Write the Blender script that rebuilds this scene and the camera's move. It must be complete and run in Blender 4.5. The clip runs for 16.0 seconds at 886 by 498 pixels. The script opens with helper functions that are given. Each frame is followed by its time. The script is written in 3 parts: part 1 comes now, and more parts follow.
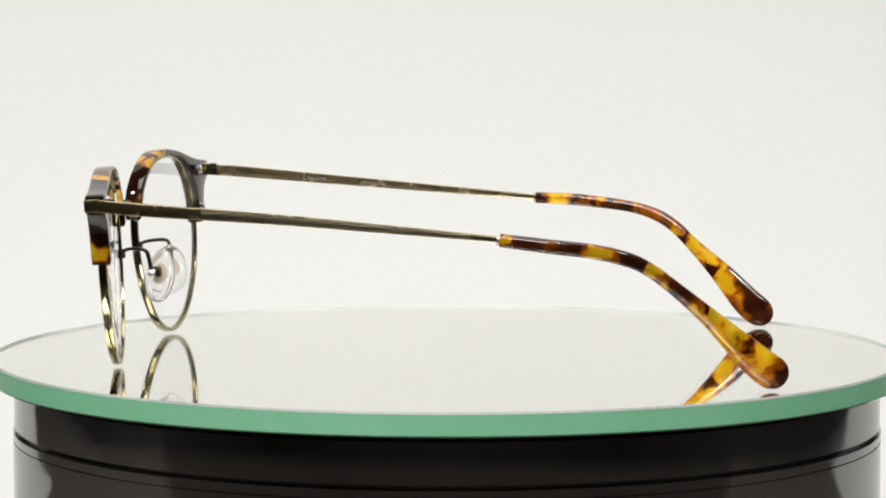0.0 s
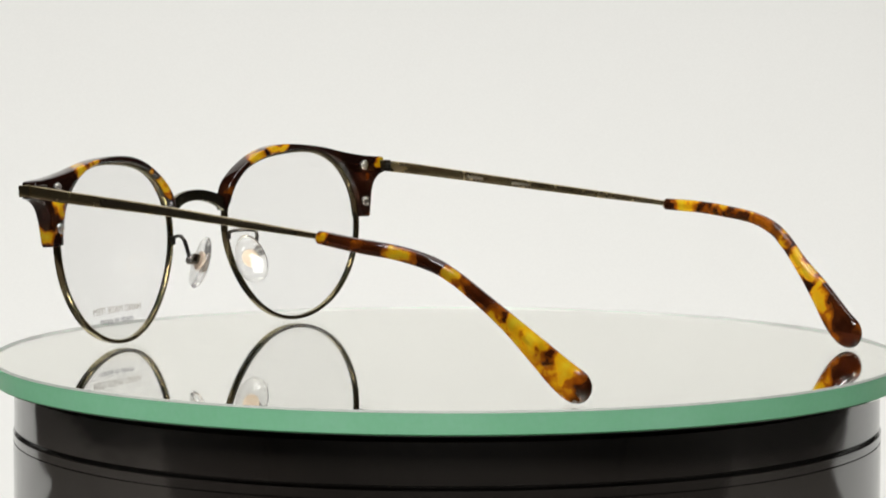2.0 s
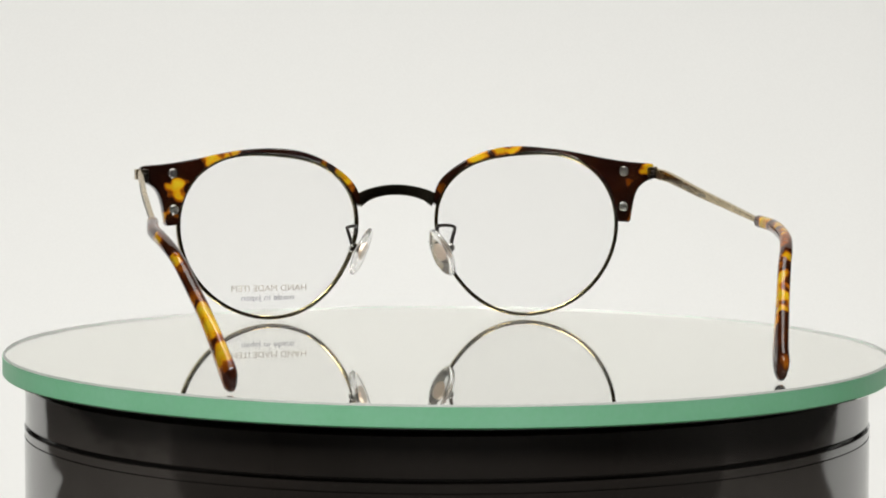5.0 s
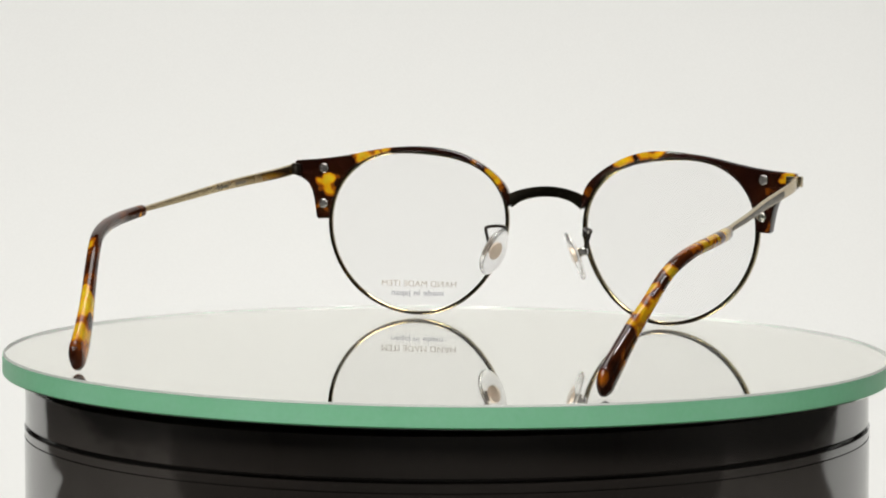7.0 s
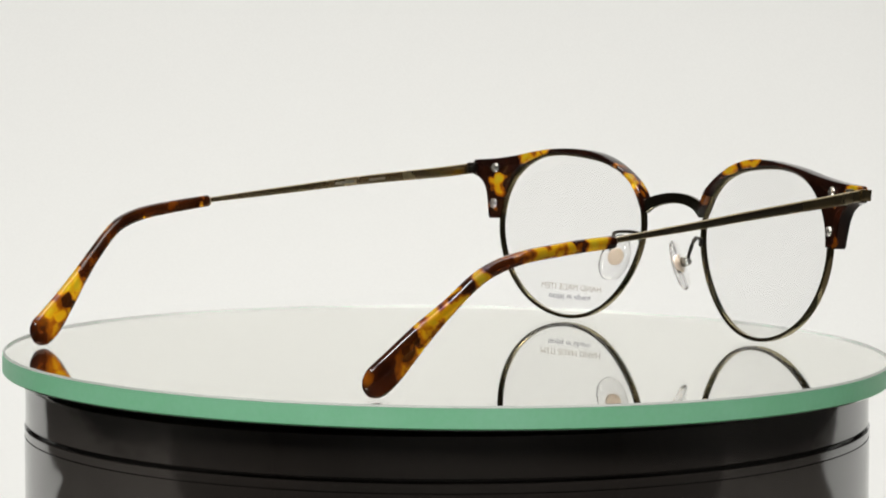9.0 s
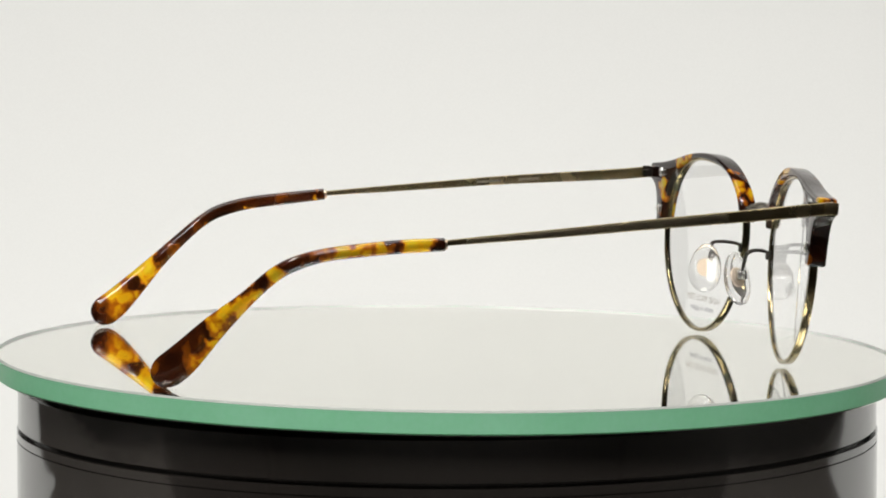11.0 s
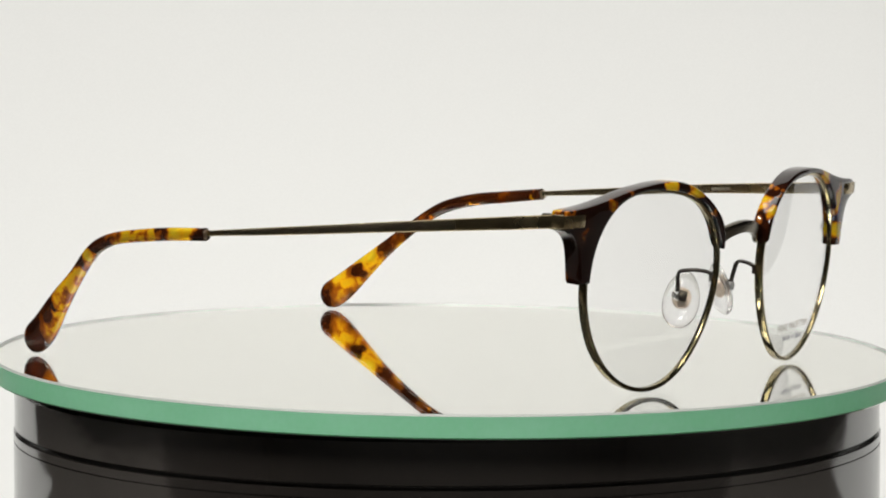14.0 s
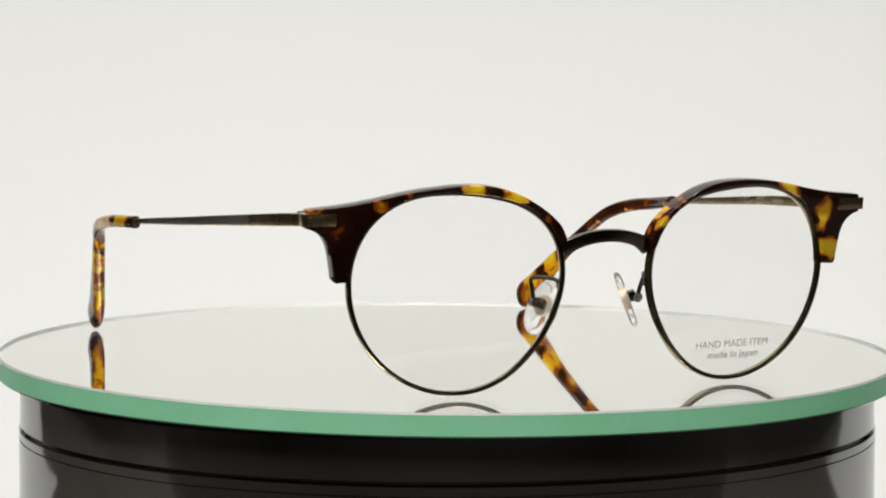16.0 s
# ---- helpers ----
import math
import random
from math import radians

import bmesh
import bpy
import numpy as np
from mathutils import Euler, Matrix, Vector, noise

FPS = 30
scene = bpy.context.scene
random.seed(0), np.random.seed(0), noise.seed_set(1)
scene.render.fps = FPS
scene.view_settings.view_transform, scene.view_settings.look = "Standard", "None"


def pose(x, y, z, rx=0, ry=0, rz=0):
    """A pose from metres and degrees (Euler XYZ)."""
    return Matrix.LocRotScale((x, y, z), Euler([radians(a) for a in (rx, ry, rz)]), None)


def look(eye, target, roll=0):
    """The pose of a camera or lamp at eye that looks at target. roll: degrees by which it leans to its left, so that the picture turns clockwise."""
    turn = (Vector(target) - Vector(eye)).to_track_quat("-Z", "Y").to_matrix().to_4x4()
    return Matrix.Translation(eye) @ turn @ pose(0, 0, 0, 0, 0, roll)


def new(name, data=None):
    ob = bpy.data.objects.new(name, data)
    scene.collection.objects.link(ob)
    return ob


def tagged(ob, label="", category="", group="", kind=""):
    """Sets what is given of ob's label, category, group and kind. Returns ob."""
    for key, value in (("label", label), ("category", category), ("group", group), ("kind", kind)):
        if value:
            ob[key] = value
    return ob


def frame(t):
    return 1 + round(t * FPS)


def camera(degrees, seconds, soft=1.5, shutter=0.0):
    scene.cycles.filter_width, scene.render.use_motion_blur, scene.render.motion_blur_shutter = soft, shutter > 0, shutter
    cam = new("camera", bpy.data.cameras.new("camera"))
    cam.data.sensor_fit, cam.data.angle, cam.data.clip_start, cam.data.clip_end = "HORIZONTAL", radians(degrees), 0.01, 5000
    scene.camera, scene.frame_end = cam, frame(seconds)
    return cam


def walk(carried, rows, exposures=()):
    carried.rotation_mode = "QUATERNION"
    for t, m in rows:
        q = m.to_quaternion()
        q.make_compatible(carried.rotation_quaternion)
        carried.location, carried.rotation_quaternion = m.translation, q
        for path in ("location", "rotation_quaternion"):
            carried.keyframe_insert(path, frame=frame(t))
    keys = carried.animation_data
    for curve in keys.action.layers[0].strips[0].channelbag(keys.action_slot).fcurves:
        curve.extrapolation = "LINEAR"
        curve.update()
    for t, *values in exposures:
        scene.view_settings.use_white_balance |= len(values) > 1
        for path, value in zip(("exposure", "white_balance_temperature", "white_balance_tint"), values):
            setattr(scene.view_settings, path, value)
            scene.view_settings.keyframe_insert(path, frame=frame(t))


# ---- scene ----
cam = camera(16.27, 16.0, 1.9)
EYE = Vector((0.0, -0.72653, 0.08672))
PITCH, YAW, ROLL = radians(4.893), radians(-0.088), 0.379
AHEAD = Vector((math.sin(YAW) * math.cos(PITCH), math.cos(YAW) * math.cos(PITCH), -math.sin(PITCH)))


def stand(back):
    """The camera's pose, drawn back along its view by that many millimetres."""
    eye = EYE - AHEAD * back * 0.001
    return look(eye, eye + AHEAD, ROLL)


# the lens breathes as it refocuses: a slight pull back and forth
walk(cam, [(t, stand(b)) for t, b in (
    (0.0, 0.0), (3.0, 0.0), (3.2, 19.2), (9.7, 19.2), (10.7, 10.0), (11.8, 0.0), (14.0, 0.5), (14.2, 19.0), (15.5, 18.0), (15.65, 9.5), (16.0, 9.5))],
     exposures=((0.0, -0.04), (0.5, -0.1), (16.0, -0.1)))

# ---- world and lamps ----
world = bpy.data.worlds.new("world")
scene.world = world
world.use_nodes = True
world.node_tree.nodes["Background"].inputs[0].default_value = (0.9, 0.95, 1.0, 1)
world.node_tree.nodes["Background"].inputs[1].default_value = 0.02


def softbox(name, eye, target, size, watts, colour):
    lamp = bpy.data.lights.new(name, "AREA")
    lamp.shape, lamp.size, lamp.size_y = "RECTANGLE", size[0], size[1]
    lamp.energy, lamp.color = watts, colour
    ob = new(name, lamp)
    ob.matrix_world = look(eye, target)
    return ob


softbox("top_lamp", (0.0, 0.05, 1.35), (0.0, 0.35, 0), (0.9, 0.6), 8.3, (0.99, 0.985, 0.94))
softbox("front_lamp", (-0.25, -1.1, 1.25), (0, 0.2, 0.05), (0.5, 0.4), 16.5, (0.99, 0.98, 0.935))
# small bright spots overhead
for eye, watts in (((0.55, -0.45, 1.0), 3.0), ((-0.6, -0.35, 0.95), 3.4), ((0.12, -0.75, 1.05), 2.0)):
    softbox("spot_lamp", eye, (0, 0.1, 0.03), (0.11, 0.11), watts, (1.0, 0.98, 0.95))

# ---- materials ----


def material(name):
    m = bpy.data.materials.new(name)
    m.use_nodes = True
    return m, m.node_tree, m.node_tree.nodes, m.node_tree.nodes["Principled BSDF"]


def add(tree, kind, **values):
    n = tree.nodes.new(kind)
    for k, v in values.items():
        n.inputs[k.replace("_", " ")].default_value = v
    return n


def ramp(tree, fac, stops):
    n = tree.nodes.new("ShaderNodeValToRGB")
    e = n.color_ramp.elements
    while len(e) < len(stops):
        e.new(0.5)
    for el, (p, c) in zip(e, stops):
        el.position, el.color = p, (*c, 1)
    tree.links.new(fac, n.inputs[0])
    return n


def surface(name, low, high, rough, metal=0.0, grain=300.0, bump=0.02, coat=0.0, rough_var=0.08, patch=25.0, wave=0.0):
    """A plain surface with mottling at two scales and fine relief."""
    m, tree, nodes, bsdf = material(name)
    co = nodes.new("ShaderNodeTexCoord")
    big = add(tree, "ShaderNodeTexNoise", Scale=patch, Detail=4.0)
    fine = add(tree, "ShaderNodeTexNoise", Scale=grain, Detail=3.0)
    for n in (big, fine):
        tree.links.new(co.outputs["Object"], n.inputs["Vector"])
    mix = nodes.new("ShaderNodeMath")
    mix.operation = "MULTIPLY_ADD"
    mix.inputs[1].default_value = 0.4
    tree.links.new(fine.outputs[0], mix.inputs[0])
    half = nodes.new("ShaderNodeMath")
    half.operation = "MULTIPLY"
    half.inputs[1].default_value = 0.6
    tree.links.new(big.outputs[0], half.inputs[0])
    tree.links.new(half.outputs[0], mix.inputs[2])
    cr = ramp(tree, mix.outputs[0], ((0.35, low), (0.65, high)))
    tree.links.new(cr.outputs[0], bsdf.inputs["Base Color"])
    mr = add(tree, "ShaderNodeMapRange")
    mr.inputs[3].default_value, mr.inputs[4].default_value = rough - rough_var, rough + rough_var
    tree.links.new(big.outputs[0], mr.inputs[0])
    tree.links.new(mr.outputs[0], bsdf.inputs["Roughness"])
    bsdf.inputs["Metallic"].default_value = metal
    bsdf.inputs["Coat Weight"].default_value = coat
    if bump:
        b = add(tree, "ShaderNodeBump", Strength=bump, Distance=0.0005)
        tree.links.new(fine.outputs[0], b.inputs["Height"])
        tree.links.new(b.outputs[0], bsdf.inputs["Normal"])
    if wave:
        b = add(tree, "ShaderNodeBump", Strength=wave, Distance=0.004)
        tree.links.new(big.outputs[0], b.inputs["Height"])
        tree.links.new(b.outputs[0], bsdf.inputs["Normal"])
    return m


def tortoise(name, spots, seed=0.0, deep=0.0, cloud=0.24, spread=1.5):
    """Polished acetate: dark brown ground with amber clouds. spots: x, y, z and reach in mm, strength."""
    m, tree, nodes, bsdf = material(name)
    link = tree.links.new
    co = nodes.new("ShaderNodeTexCoord")
    shift = nodes.new("ShaderNodeVectorMath")
    shift.inputs[1].default_value = (seed, seed * 0.7, 0)
    link(co.outputs["Object"], shift.inputs[0])
    wob = add(tree, "ShaderNodeTexNoise", Scale=240.0, Detail=1.8, Roughness=0.5)
    link(shift.outputs[0], wob.inputs["Vector"])
    cen = nodes.new("ShaderNodeVectorMath")
    cen.operation = "SUBTRACT"
    cen.inputs[1].default_value = (0.5, 0.5, 0.5)
    link(wob.outputs["Color"], cen.inputs[0])
    warp = nodes.new("ShaderNodeVectorMath")
    warp.operation = "MULTIPLY_ADD"
    warp.inputs[1].default_value = (0.007, 0.007, 0.007)
    link(cen.outputs[0], warp.inputs[0])
    link(co.outputs["Object"], warp.inputs[2])
    base = add(tree, "ShaderNodeTexNoise", Scale=120.0, Detail=1.5, Roughness=0.5, Distortion=0.5)
    link(shift.outputs[0], base.inputs["Vector"])
    start = add(tree, "ShaderNodeMapRange")
    for i, v in ((1, 0.42), (2, 0.75), (3, 0.0), (4, cloud)):
        start.inputs[i].default_value = v
    link(base.outputs[0], start.inputs[0])
    acc = start.outputs[0]
    for x, y, z, reach, strength in spots:
        d = nodes.new("ShaderNodeVectorMath")
        d.operation = "DISTANCE"
        d.inputs[1].default_value = (x * 0.001, y * 0.001, z * 0.001)
        link(warp.outputs[0], d.inputs[0])
        r = add(tree, "ShaderNodeMapRange")
        r.interpolation_type = "SMOOTHSTEP"
        for i, v in ((1, 0.0), (2, reach * (spread if strength > 0 else 1.1) * 0.0014), (3, abs(strength)), (4, 0.0)):
            r.inputs[i].default_value = v
        link(d.outputs["Value"], r.inputs[0])
        mx = nodes.new("ShaderNodeMath")
        mx.operation = "MAXIMUM" if strength > 0 else "SUBTRACT"
        link(acc, mx.inputs[0])
        link(r.outputs[0], mx.inputs[1])
        acc = mx.outputs[0]
    # fine mottling inside the clouds
    fleck = add(tree, "ShaderNodeTexNoise", Scale=420.0, Detail=2.0, Roughness=0.6)
    link(shift.outputs[0], fleck.inputs["Vector"])
    dim = add(tree, "ShaderNodeMapRange")
    for i, v in ((1, 0.3), (2, 0.7), (3, 0.85), (4, 1.2)):
        dim.inputs[i].default_value = v
    link(fleck.outputs[0], dim.inputs[0])
    mottled = nodes.new("ShaderNodeMath")
    mottled.operation = "MULTIPLY"
    link(acc, mottled.inputs[0])
    link(dim.outputs[0], mottled.inputs[1])
    acc = mottled.outputs[0]
    cr = ramp(tree, acc, ((0.0, (0.010 + deep, 0.003 + deep * 0.2, 0.002)), (0.25, (0.026 + 2.6 * deep, 0.007 + deep * 0.45, 0.003)), (0.45, (0.42, 0.11, 0.005)),
                          (0.62, (1.0, 0.52, 0.008)), (1.0, (1.0, 0.73, 0.03))))
    link(cr.outputs[0], bsdf.inputs["Base Color"])
    bsdf.inputs["Roughness"].default_value = 0.045
    # the amber clouds are clear, the brown ones nearly opaque
    see = add(tree, "ShaderNodeMapRange")
    for i, v in ((1, 0.2), (2, 0.7), (3, 0.12 + 5 * deep), (4, 0.56)):
        see.inputs[i].default_value = v
    link(acc, see.inputs[0])
    link(see.outputs[0], bsdf.inputs["Transmission Weight"])
    bsdf.inputs["IOR"].default_value = 1.48
    return m


def clear(name, ior, tint, rough=0.0):
    """Clear glass or silicone."""
    m, tree, nodes, bsdf = material(name)
    bsdf.inputs["Base Color"].default_value = (*tint, 1)
    bsdf.inputs["Transmission Weight"].default_value = 1.0
    bsdf.inputs["Roughness"].default_value = rough
    bsdf.inputs["IOR"].default_value = ior
    return m


M_PAPER = surface("white_paper", (0.80, 0.80, 0.79), (0.83, 0.83, 0.82), 0.8, grain=900.0, bump=0.03, patch=3.0)
M_TABLE = surface("dark_table", (0.115, 0.103, 0.094), (0.165, 0.15, 0.138), 0.45, patch=8.0)
M_WALL = surface("room_wall", (0.06, 0.058, 0.055), (0.08, 0.077, 0.073), 0.9, patch=2.0)
M_DRUM = surface("black_plastic", (0.024, 0.0205, 0.018), (0.036, 0.0305, 0.027), 0.09, grain=1500.0, bump=0, rough_var=0.07, patch=22.0, wave=0.05)
M_DRUM.node_tree.nodes["Principled BSDF"].inputs["IOR"].default_value = 3.0
M_GREEN = surface("glass_edge", (0.41, 0.92, 0.60), (0.48, 0.96, 0.68), 0.35, grain=800.0, patch=60.0)


def let_through(m, share):
    """Lets that share of the light pass through a frosted surface, in its own colour."""
    tree, nodes = m.node_tree, m.node_tree.nodes
    bsdf = nodes["Principled BSDF"]
    tl = nodes.new("ShaderNodeBsdfTranslucent")
    tree.links.new(bsdf.inputs["Base Color"].links[0].from_socket, tl.inputs[0])
    mx = nodes.new("ShaderNodeMixShader")
    mx.inputs[0].default_value = share
    for a, b in ((bsdf.outputs[0], mx.inputs[1]), (tl.outputs[0], mx.inputs[2]), (mx.outputs[0], nodes["Material Output"].inputs[0])):
        tree.links.new(a, b)


let_through(M_GREEN, 0.3)
M_BEVEL = surface("ground_bevel", (0.34, 0.37, 0.34), (0.44, 0.46, 0.43), 0.5, grain=900.0)
M_FROST = surface("ground_glass", (0.92, 0.92, 0.91), (0.95, 0.95, 0.94), 0.6, grain=800.0)
M_SILVER = surface("silvering", (0.995, 0.997, 0.988), (0.995, 0.997, 0.988), 0.0, metal=1.0, bump=0, rough_var=0.0)


def plate_glass():
    """Polished float glass over silvering: bends light, with a faint first reflection."""
    m, tree, nodes, bsdf = material("mirror_glass")
    re = add(tree, "ShaderNodeBsdfRefraction", Roughness=0.0, IOR=1.52)
    re.inputs[0].default_value = (1.0, 1.0, 0.992, 1)
    gl = add(tree, "ShaderNodeBsdfGlossy", Roughness=0.0)
    gl.inputs[0].default_value = (1, 1, 1, 1)
    mx = nodes.new("ShaderNodeMixShader")
    mx.inputs[0].default_value = 0.08
    for a, b in ((re.outputs[0], mx.inputs[1]), (gl.outputs[0], mx.inputs[2]), (mx.outputs[0], nodes["Material Output"].inputs[0])):
        tree.links.new(a, b)
    return m


M_PLATE = plate_glass()
M_LENS = clear("demo_lens", 1.38, (0.99, 0.99, 0.99))
M_PAD = clear("clear_silicone", 1.27, (1.0, 0.998, 0.995), rough=0.03)
M_PAD.node_tree.nodes["Principled BSDF"].inputs["Coat Weight"].default_value = 1.0
M_PAD.node_tree.nodes["Principled BSDF"].inputs["Transmission Weight"].default_value = 0.93
M_METAL = surface("antique_gold", (0.29, 0.235, 0.125), (0.42, 0.345, 0.20), 0.14, metal=1.0, grain=2500.0, bump=0.02, rough_var=0.04, patch=160.0)
M_TEMPLE = surface("brushed_antique_gold", (0.43, 0.335, 0.18), (0.57, 0.455, 0.26), 0.26, metal=1.0, grain=2500.0, bump=0.06, patch=160.0)
M_DARK = surface("dark_antique_metal", (0.11, 0.095, 0.07), (0.20, 0.175, 0.13), 0.17, metal=1.0, grain=2500.0, bump=0.05, patch=160.0)
M_HINGE = surface("blackened_hinge_steel", (0.05, 0.045, 0.04), (0.08, 0.07, 0.06), 0.3, metal=1.0, patch=300.0)
M_STEEL = surface("bright_steel", (0.62, 0.61, 0.59), (0.74, 0.73, 0.70), 0.25, metal=1.0, grain=3000.0, bump=0.25, patch=900.0)
M_BRASS = surface("pad_box_metal", (0.45, 0.34, 0.24), (0.55, 0.44, 0.32), 0.3, metal=1.0, patch=300.0)
M_PAD_PLATE = surface("pad_plate_metal", (0.60, 0.48, 0.37), (0.70, 0.58, 0.46), 0.42, metal=0.7, patch=300.0)
M_PRINT_TAN = surface("tan_print", (0.27, 0.24, 0.20), (0.31, 0.275, 0.23), 0.6, bump=0)
M_PRINT_GREY = surface("grey_print", (0.10, 0.10, 0.13), (0.13, 0.13, 0.16), 0.6, bump=0)
M_MARK = surface("pale_print", (0.13, 0.11, 0.075), (0.16, 0.14, 0.10), 0.5, bump=0)


def knurled():
    """Fine diamond knurling, dark in its grooves."""
    m, tree, nodes, bsdf = material("knurled_metal")
    link = tree.links.new
    co = nodes.new("ShaderNodeTexCoord")
    outs = []
    for turn in (38, -38):
        mp = nodes.new("ShaderNodeMapping")
        mp.inputs["Rotation"].default_value = (radians(turn), 0, 0)
        link(co.outputs["Object"], mp.inputs[0])
        w = add(tree, "ShaderNodeTexWave", Scale=720.0, Distortion=0.2)
        w.bands_direction = "Z"
        link(mp.outputs[0], w.inputs["Vector"])
        outs.append(w.outputs["Fac"])
    mu = nodes.new("ShaderNodeMath")
    mu.operation = "MULTIPLY"
    link(outs[0], mu.inputs[0])
    link(outs[1], mu.inputs[1])
    cr = ramp(tree, mu.outputs[0], ((0.08, (0.02, 0.016, 0.012)), (0.55, (0.36, 0.30, 0.20))))
    link(cr.outputs[0], bsdf.inputs["Base Color"])
    bsdf.inputs["Metallic"].default_value = 1.0
    bsdf.inputs["Roughness"].default_value = 0.34
    b = add(tree, "ShaderNodeBump", Strength=0.5, Distance=0.0001)
    link(mu.outputs[0], b.inputs["Height"])
    link(b.outputs[0], bsdf.inputs["Normal"])
    return m


M_KNURL = knurled()

# ---- mesh helpers; all shapes are drawn in millimetres ----
MM = 0.001


def finish(name, me, mat, parent, label, smooth=40):
    me.materials.clear()
    me.materials.append(mat)
    for p in me.polygons:
        p.use_smooth = True
    me.set_sharp_from_angle(angle=radians(smooth))
    ob = new(name, me)
    ob.parent = parent
    return tagged(ob, label)


def part(name, bm, mat, parent, label="", smooth=40):
    bmesh.ops.recalc_face_normals(bm, faces=bm.faces)
    bm.transform(Matrix.Scale(MM, 4))
    me = bpy.data.meshes.new(name)
    bm.to_mesh(me)
    bm.free()
    return finish(name, me, mat, parent, label, smooth)


def thing(name, label, category, kind=""):
    return tagged(new(name), label, category, kind=kind)


def glide(points, n):
    """n points along a smooth curve through the given ones (any dimension)."""
    p = np.array(points, float)
    p = np.vstack([2 * p[0] - p[1], p, 2 * p[-1] - p[-2]])
    seg = len(p) - 3
    out = []
    for s in np.linspace(0, seg - 1e-9, n):
        i, u = int(s), s - int(s)
        a, b, c, d = p[i:i + 4]
        out.append(0.5 * (2 * b + (c - a) * u + (2 * a - 5 * b + 4 * c - d) * u * u + (3 * b - a - 3 * c + d) * u ** 3))
    return np.array(out)


def sweep(bm, path, size, side, sharp=2.0, rim=16, closed=False, m=None):
    """A bar along path; size: half width along side and half height across it, per point; sharp: 2 round, 6 boxy."""
    path, size = np.array(path, float), np.array(size, float)
    n, rings = len(path), []
    side = np.array(side, float)
    if side.ndim == 1:
        side = np.tile(side, (n, 1))
    for i in range(n):
        a, b = (path[i - 1], path[(i + 1) % n]) if closed else (path[max(i - 1, 0)], path[min(i + 1, n - 1)])
        t = (b - a) / np.linalg.norm(b - a)
        s = side[i] - t * (side[i] @ t)
        s /= np.linalg.norm(s)
        u = np.cross(t, s)
        ring = []
        for k in range(rim):
            g = 2 * math.pi * (k + 0.5) / rim
            c, d = math.cos(g), math.sin(g)
            q = (abs(c) ** sharp + abs(d) ** sharp) ** (-1 / sharp)
            v = path[i] + s * (c * q * size[i][0]) + u * (d * q * size[i][1])
            ring.append(bm.verts.new(Vector(v) if m is None else m @ Vector(v)))
        rings.append(ring)
    for i in range(n if closed else n - 1):
        r, q = rings[i], rings[(i + 1) % n]
        for k in range(rim):
            bm.faces.new((r[k], r[(k + 1) % rim], q[(k + 1) % rim], q[k]))
    if not closed:
        bm.faces.new(rings[0])
        bm.faces.new(rings[-1])
    return bm


def lathe(bm, profile, steps=160):
    """Turns (radius, height) pairs round the z axis; a radius of 0 closes the end."""
    rings = []
    for r, z in profile:
        if r == 0:
            rings.append([bm.verts.new((0, 0, z))])
        else:
            rings.append([bm.verts.new((r * math.cos(2 * math.pi * k / steps), r * math.sin(2 * math.pi * k / steps), z)) for k in range(steps)])
    for a, b in zip(rings, rings[1:]):
        for k in range(steps):
            j = (k + 1) % steps
            if len(a) == 1:
                bm.faces.new((a[0], b[k], b[j]))
            elif len(b) == 1:
                bm.faces.new((a[k], a[j], b[0]))
            else:
                bm.faces.new((a[k], a[j], b[j], b[k]))
    return bm


def curve_mesh(name, data, m):
    """The mesh of a curve or text, moved by m and shrunk to metres."""
    ob = new("shape", data)
    me = bpy.data.meshes.new_from_object(ob.evaluated_get(bpy.context.evaluated_depsgraph_get()))
    me.name = name
    bpy.data.objects.remove(ob)
    bpy.data.curves.remove(data)
    me.transform(Matrix.Scale(MM, 4) @ m)
    return me


def slab(name, outline, depth, bevel, m, mat, parent, label=""):
    """A plate cut to a closed outline in its xy plane, with rounded edges, moved by m."""
    cu = bpy.data.curves.new(name, "CURVE")
    cu.dimensions, cu.fill_mode = "2D", "BOTH"
    cu.extrude, cu.bevel_depth, cu.bevel_resolution, cu.offset = depth / 2 - bevel, bevel, 2, -bevel
    sp = cu.splines.new("POLY")
    sp.points.add(len(outline) - 1)
    for p, (x, y) in zip(sp.points, outline):
        p.co = (x, y, 0, 1)
    sp.use_cyclic_u = True
    me = curve_mesh(name, cu, m)
    bm = bmesh.new()
    bm.from_mesh(me)
    bmesh.ops.remove_doubles(bm, verts=bm.verts, dist=1e-6)
    bmesh.ops.recalc_face_normals(bm, faces=bm.faces)
    bm.to_mesh(me)
    bm.free()
    return finish(name, me, mat, parent, label, 35)


def lettering(name, words, height, m, mat, parent, label="", width=0.0):
    cu = bpy.data.curves.new(name, "FONT")
    cu.body, cu.size, cu.align_x, cu.extrude = words, height, "CENTER", 0.01
    me = curve_mesh(name, cu, Matrix.Identity(4))
    xs = [v.co.x for v in me.vertices]
    k = width * MM / (max(xs) - min(xs)) if width else 1.0
    me.transform(Matrix.Scale(1 / MM, 4))
    me.transform(Matrix.Scale(MM, 4) @ m @ Matrix.Diagonal((k, 1, 1, 1)))
    return finish(name, me, mat, parent, label)


def box(bm, size, m, bevel=0.0):
    made = bmesh.ops.create_cube(bm, size=1.0, matrix=m @ Matrix.Diagonal((*size, 1)))
    if bevel:
        edges = {e for v in made["verts"] for e in v.link_edges}
        bmesh.ops.bevel(bm, geom=list(edges), offset=bevel, segments=2, profile=0.5, affect="EDGES")
    return bm


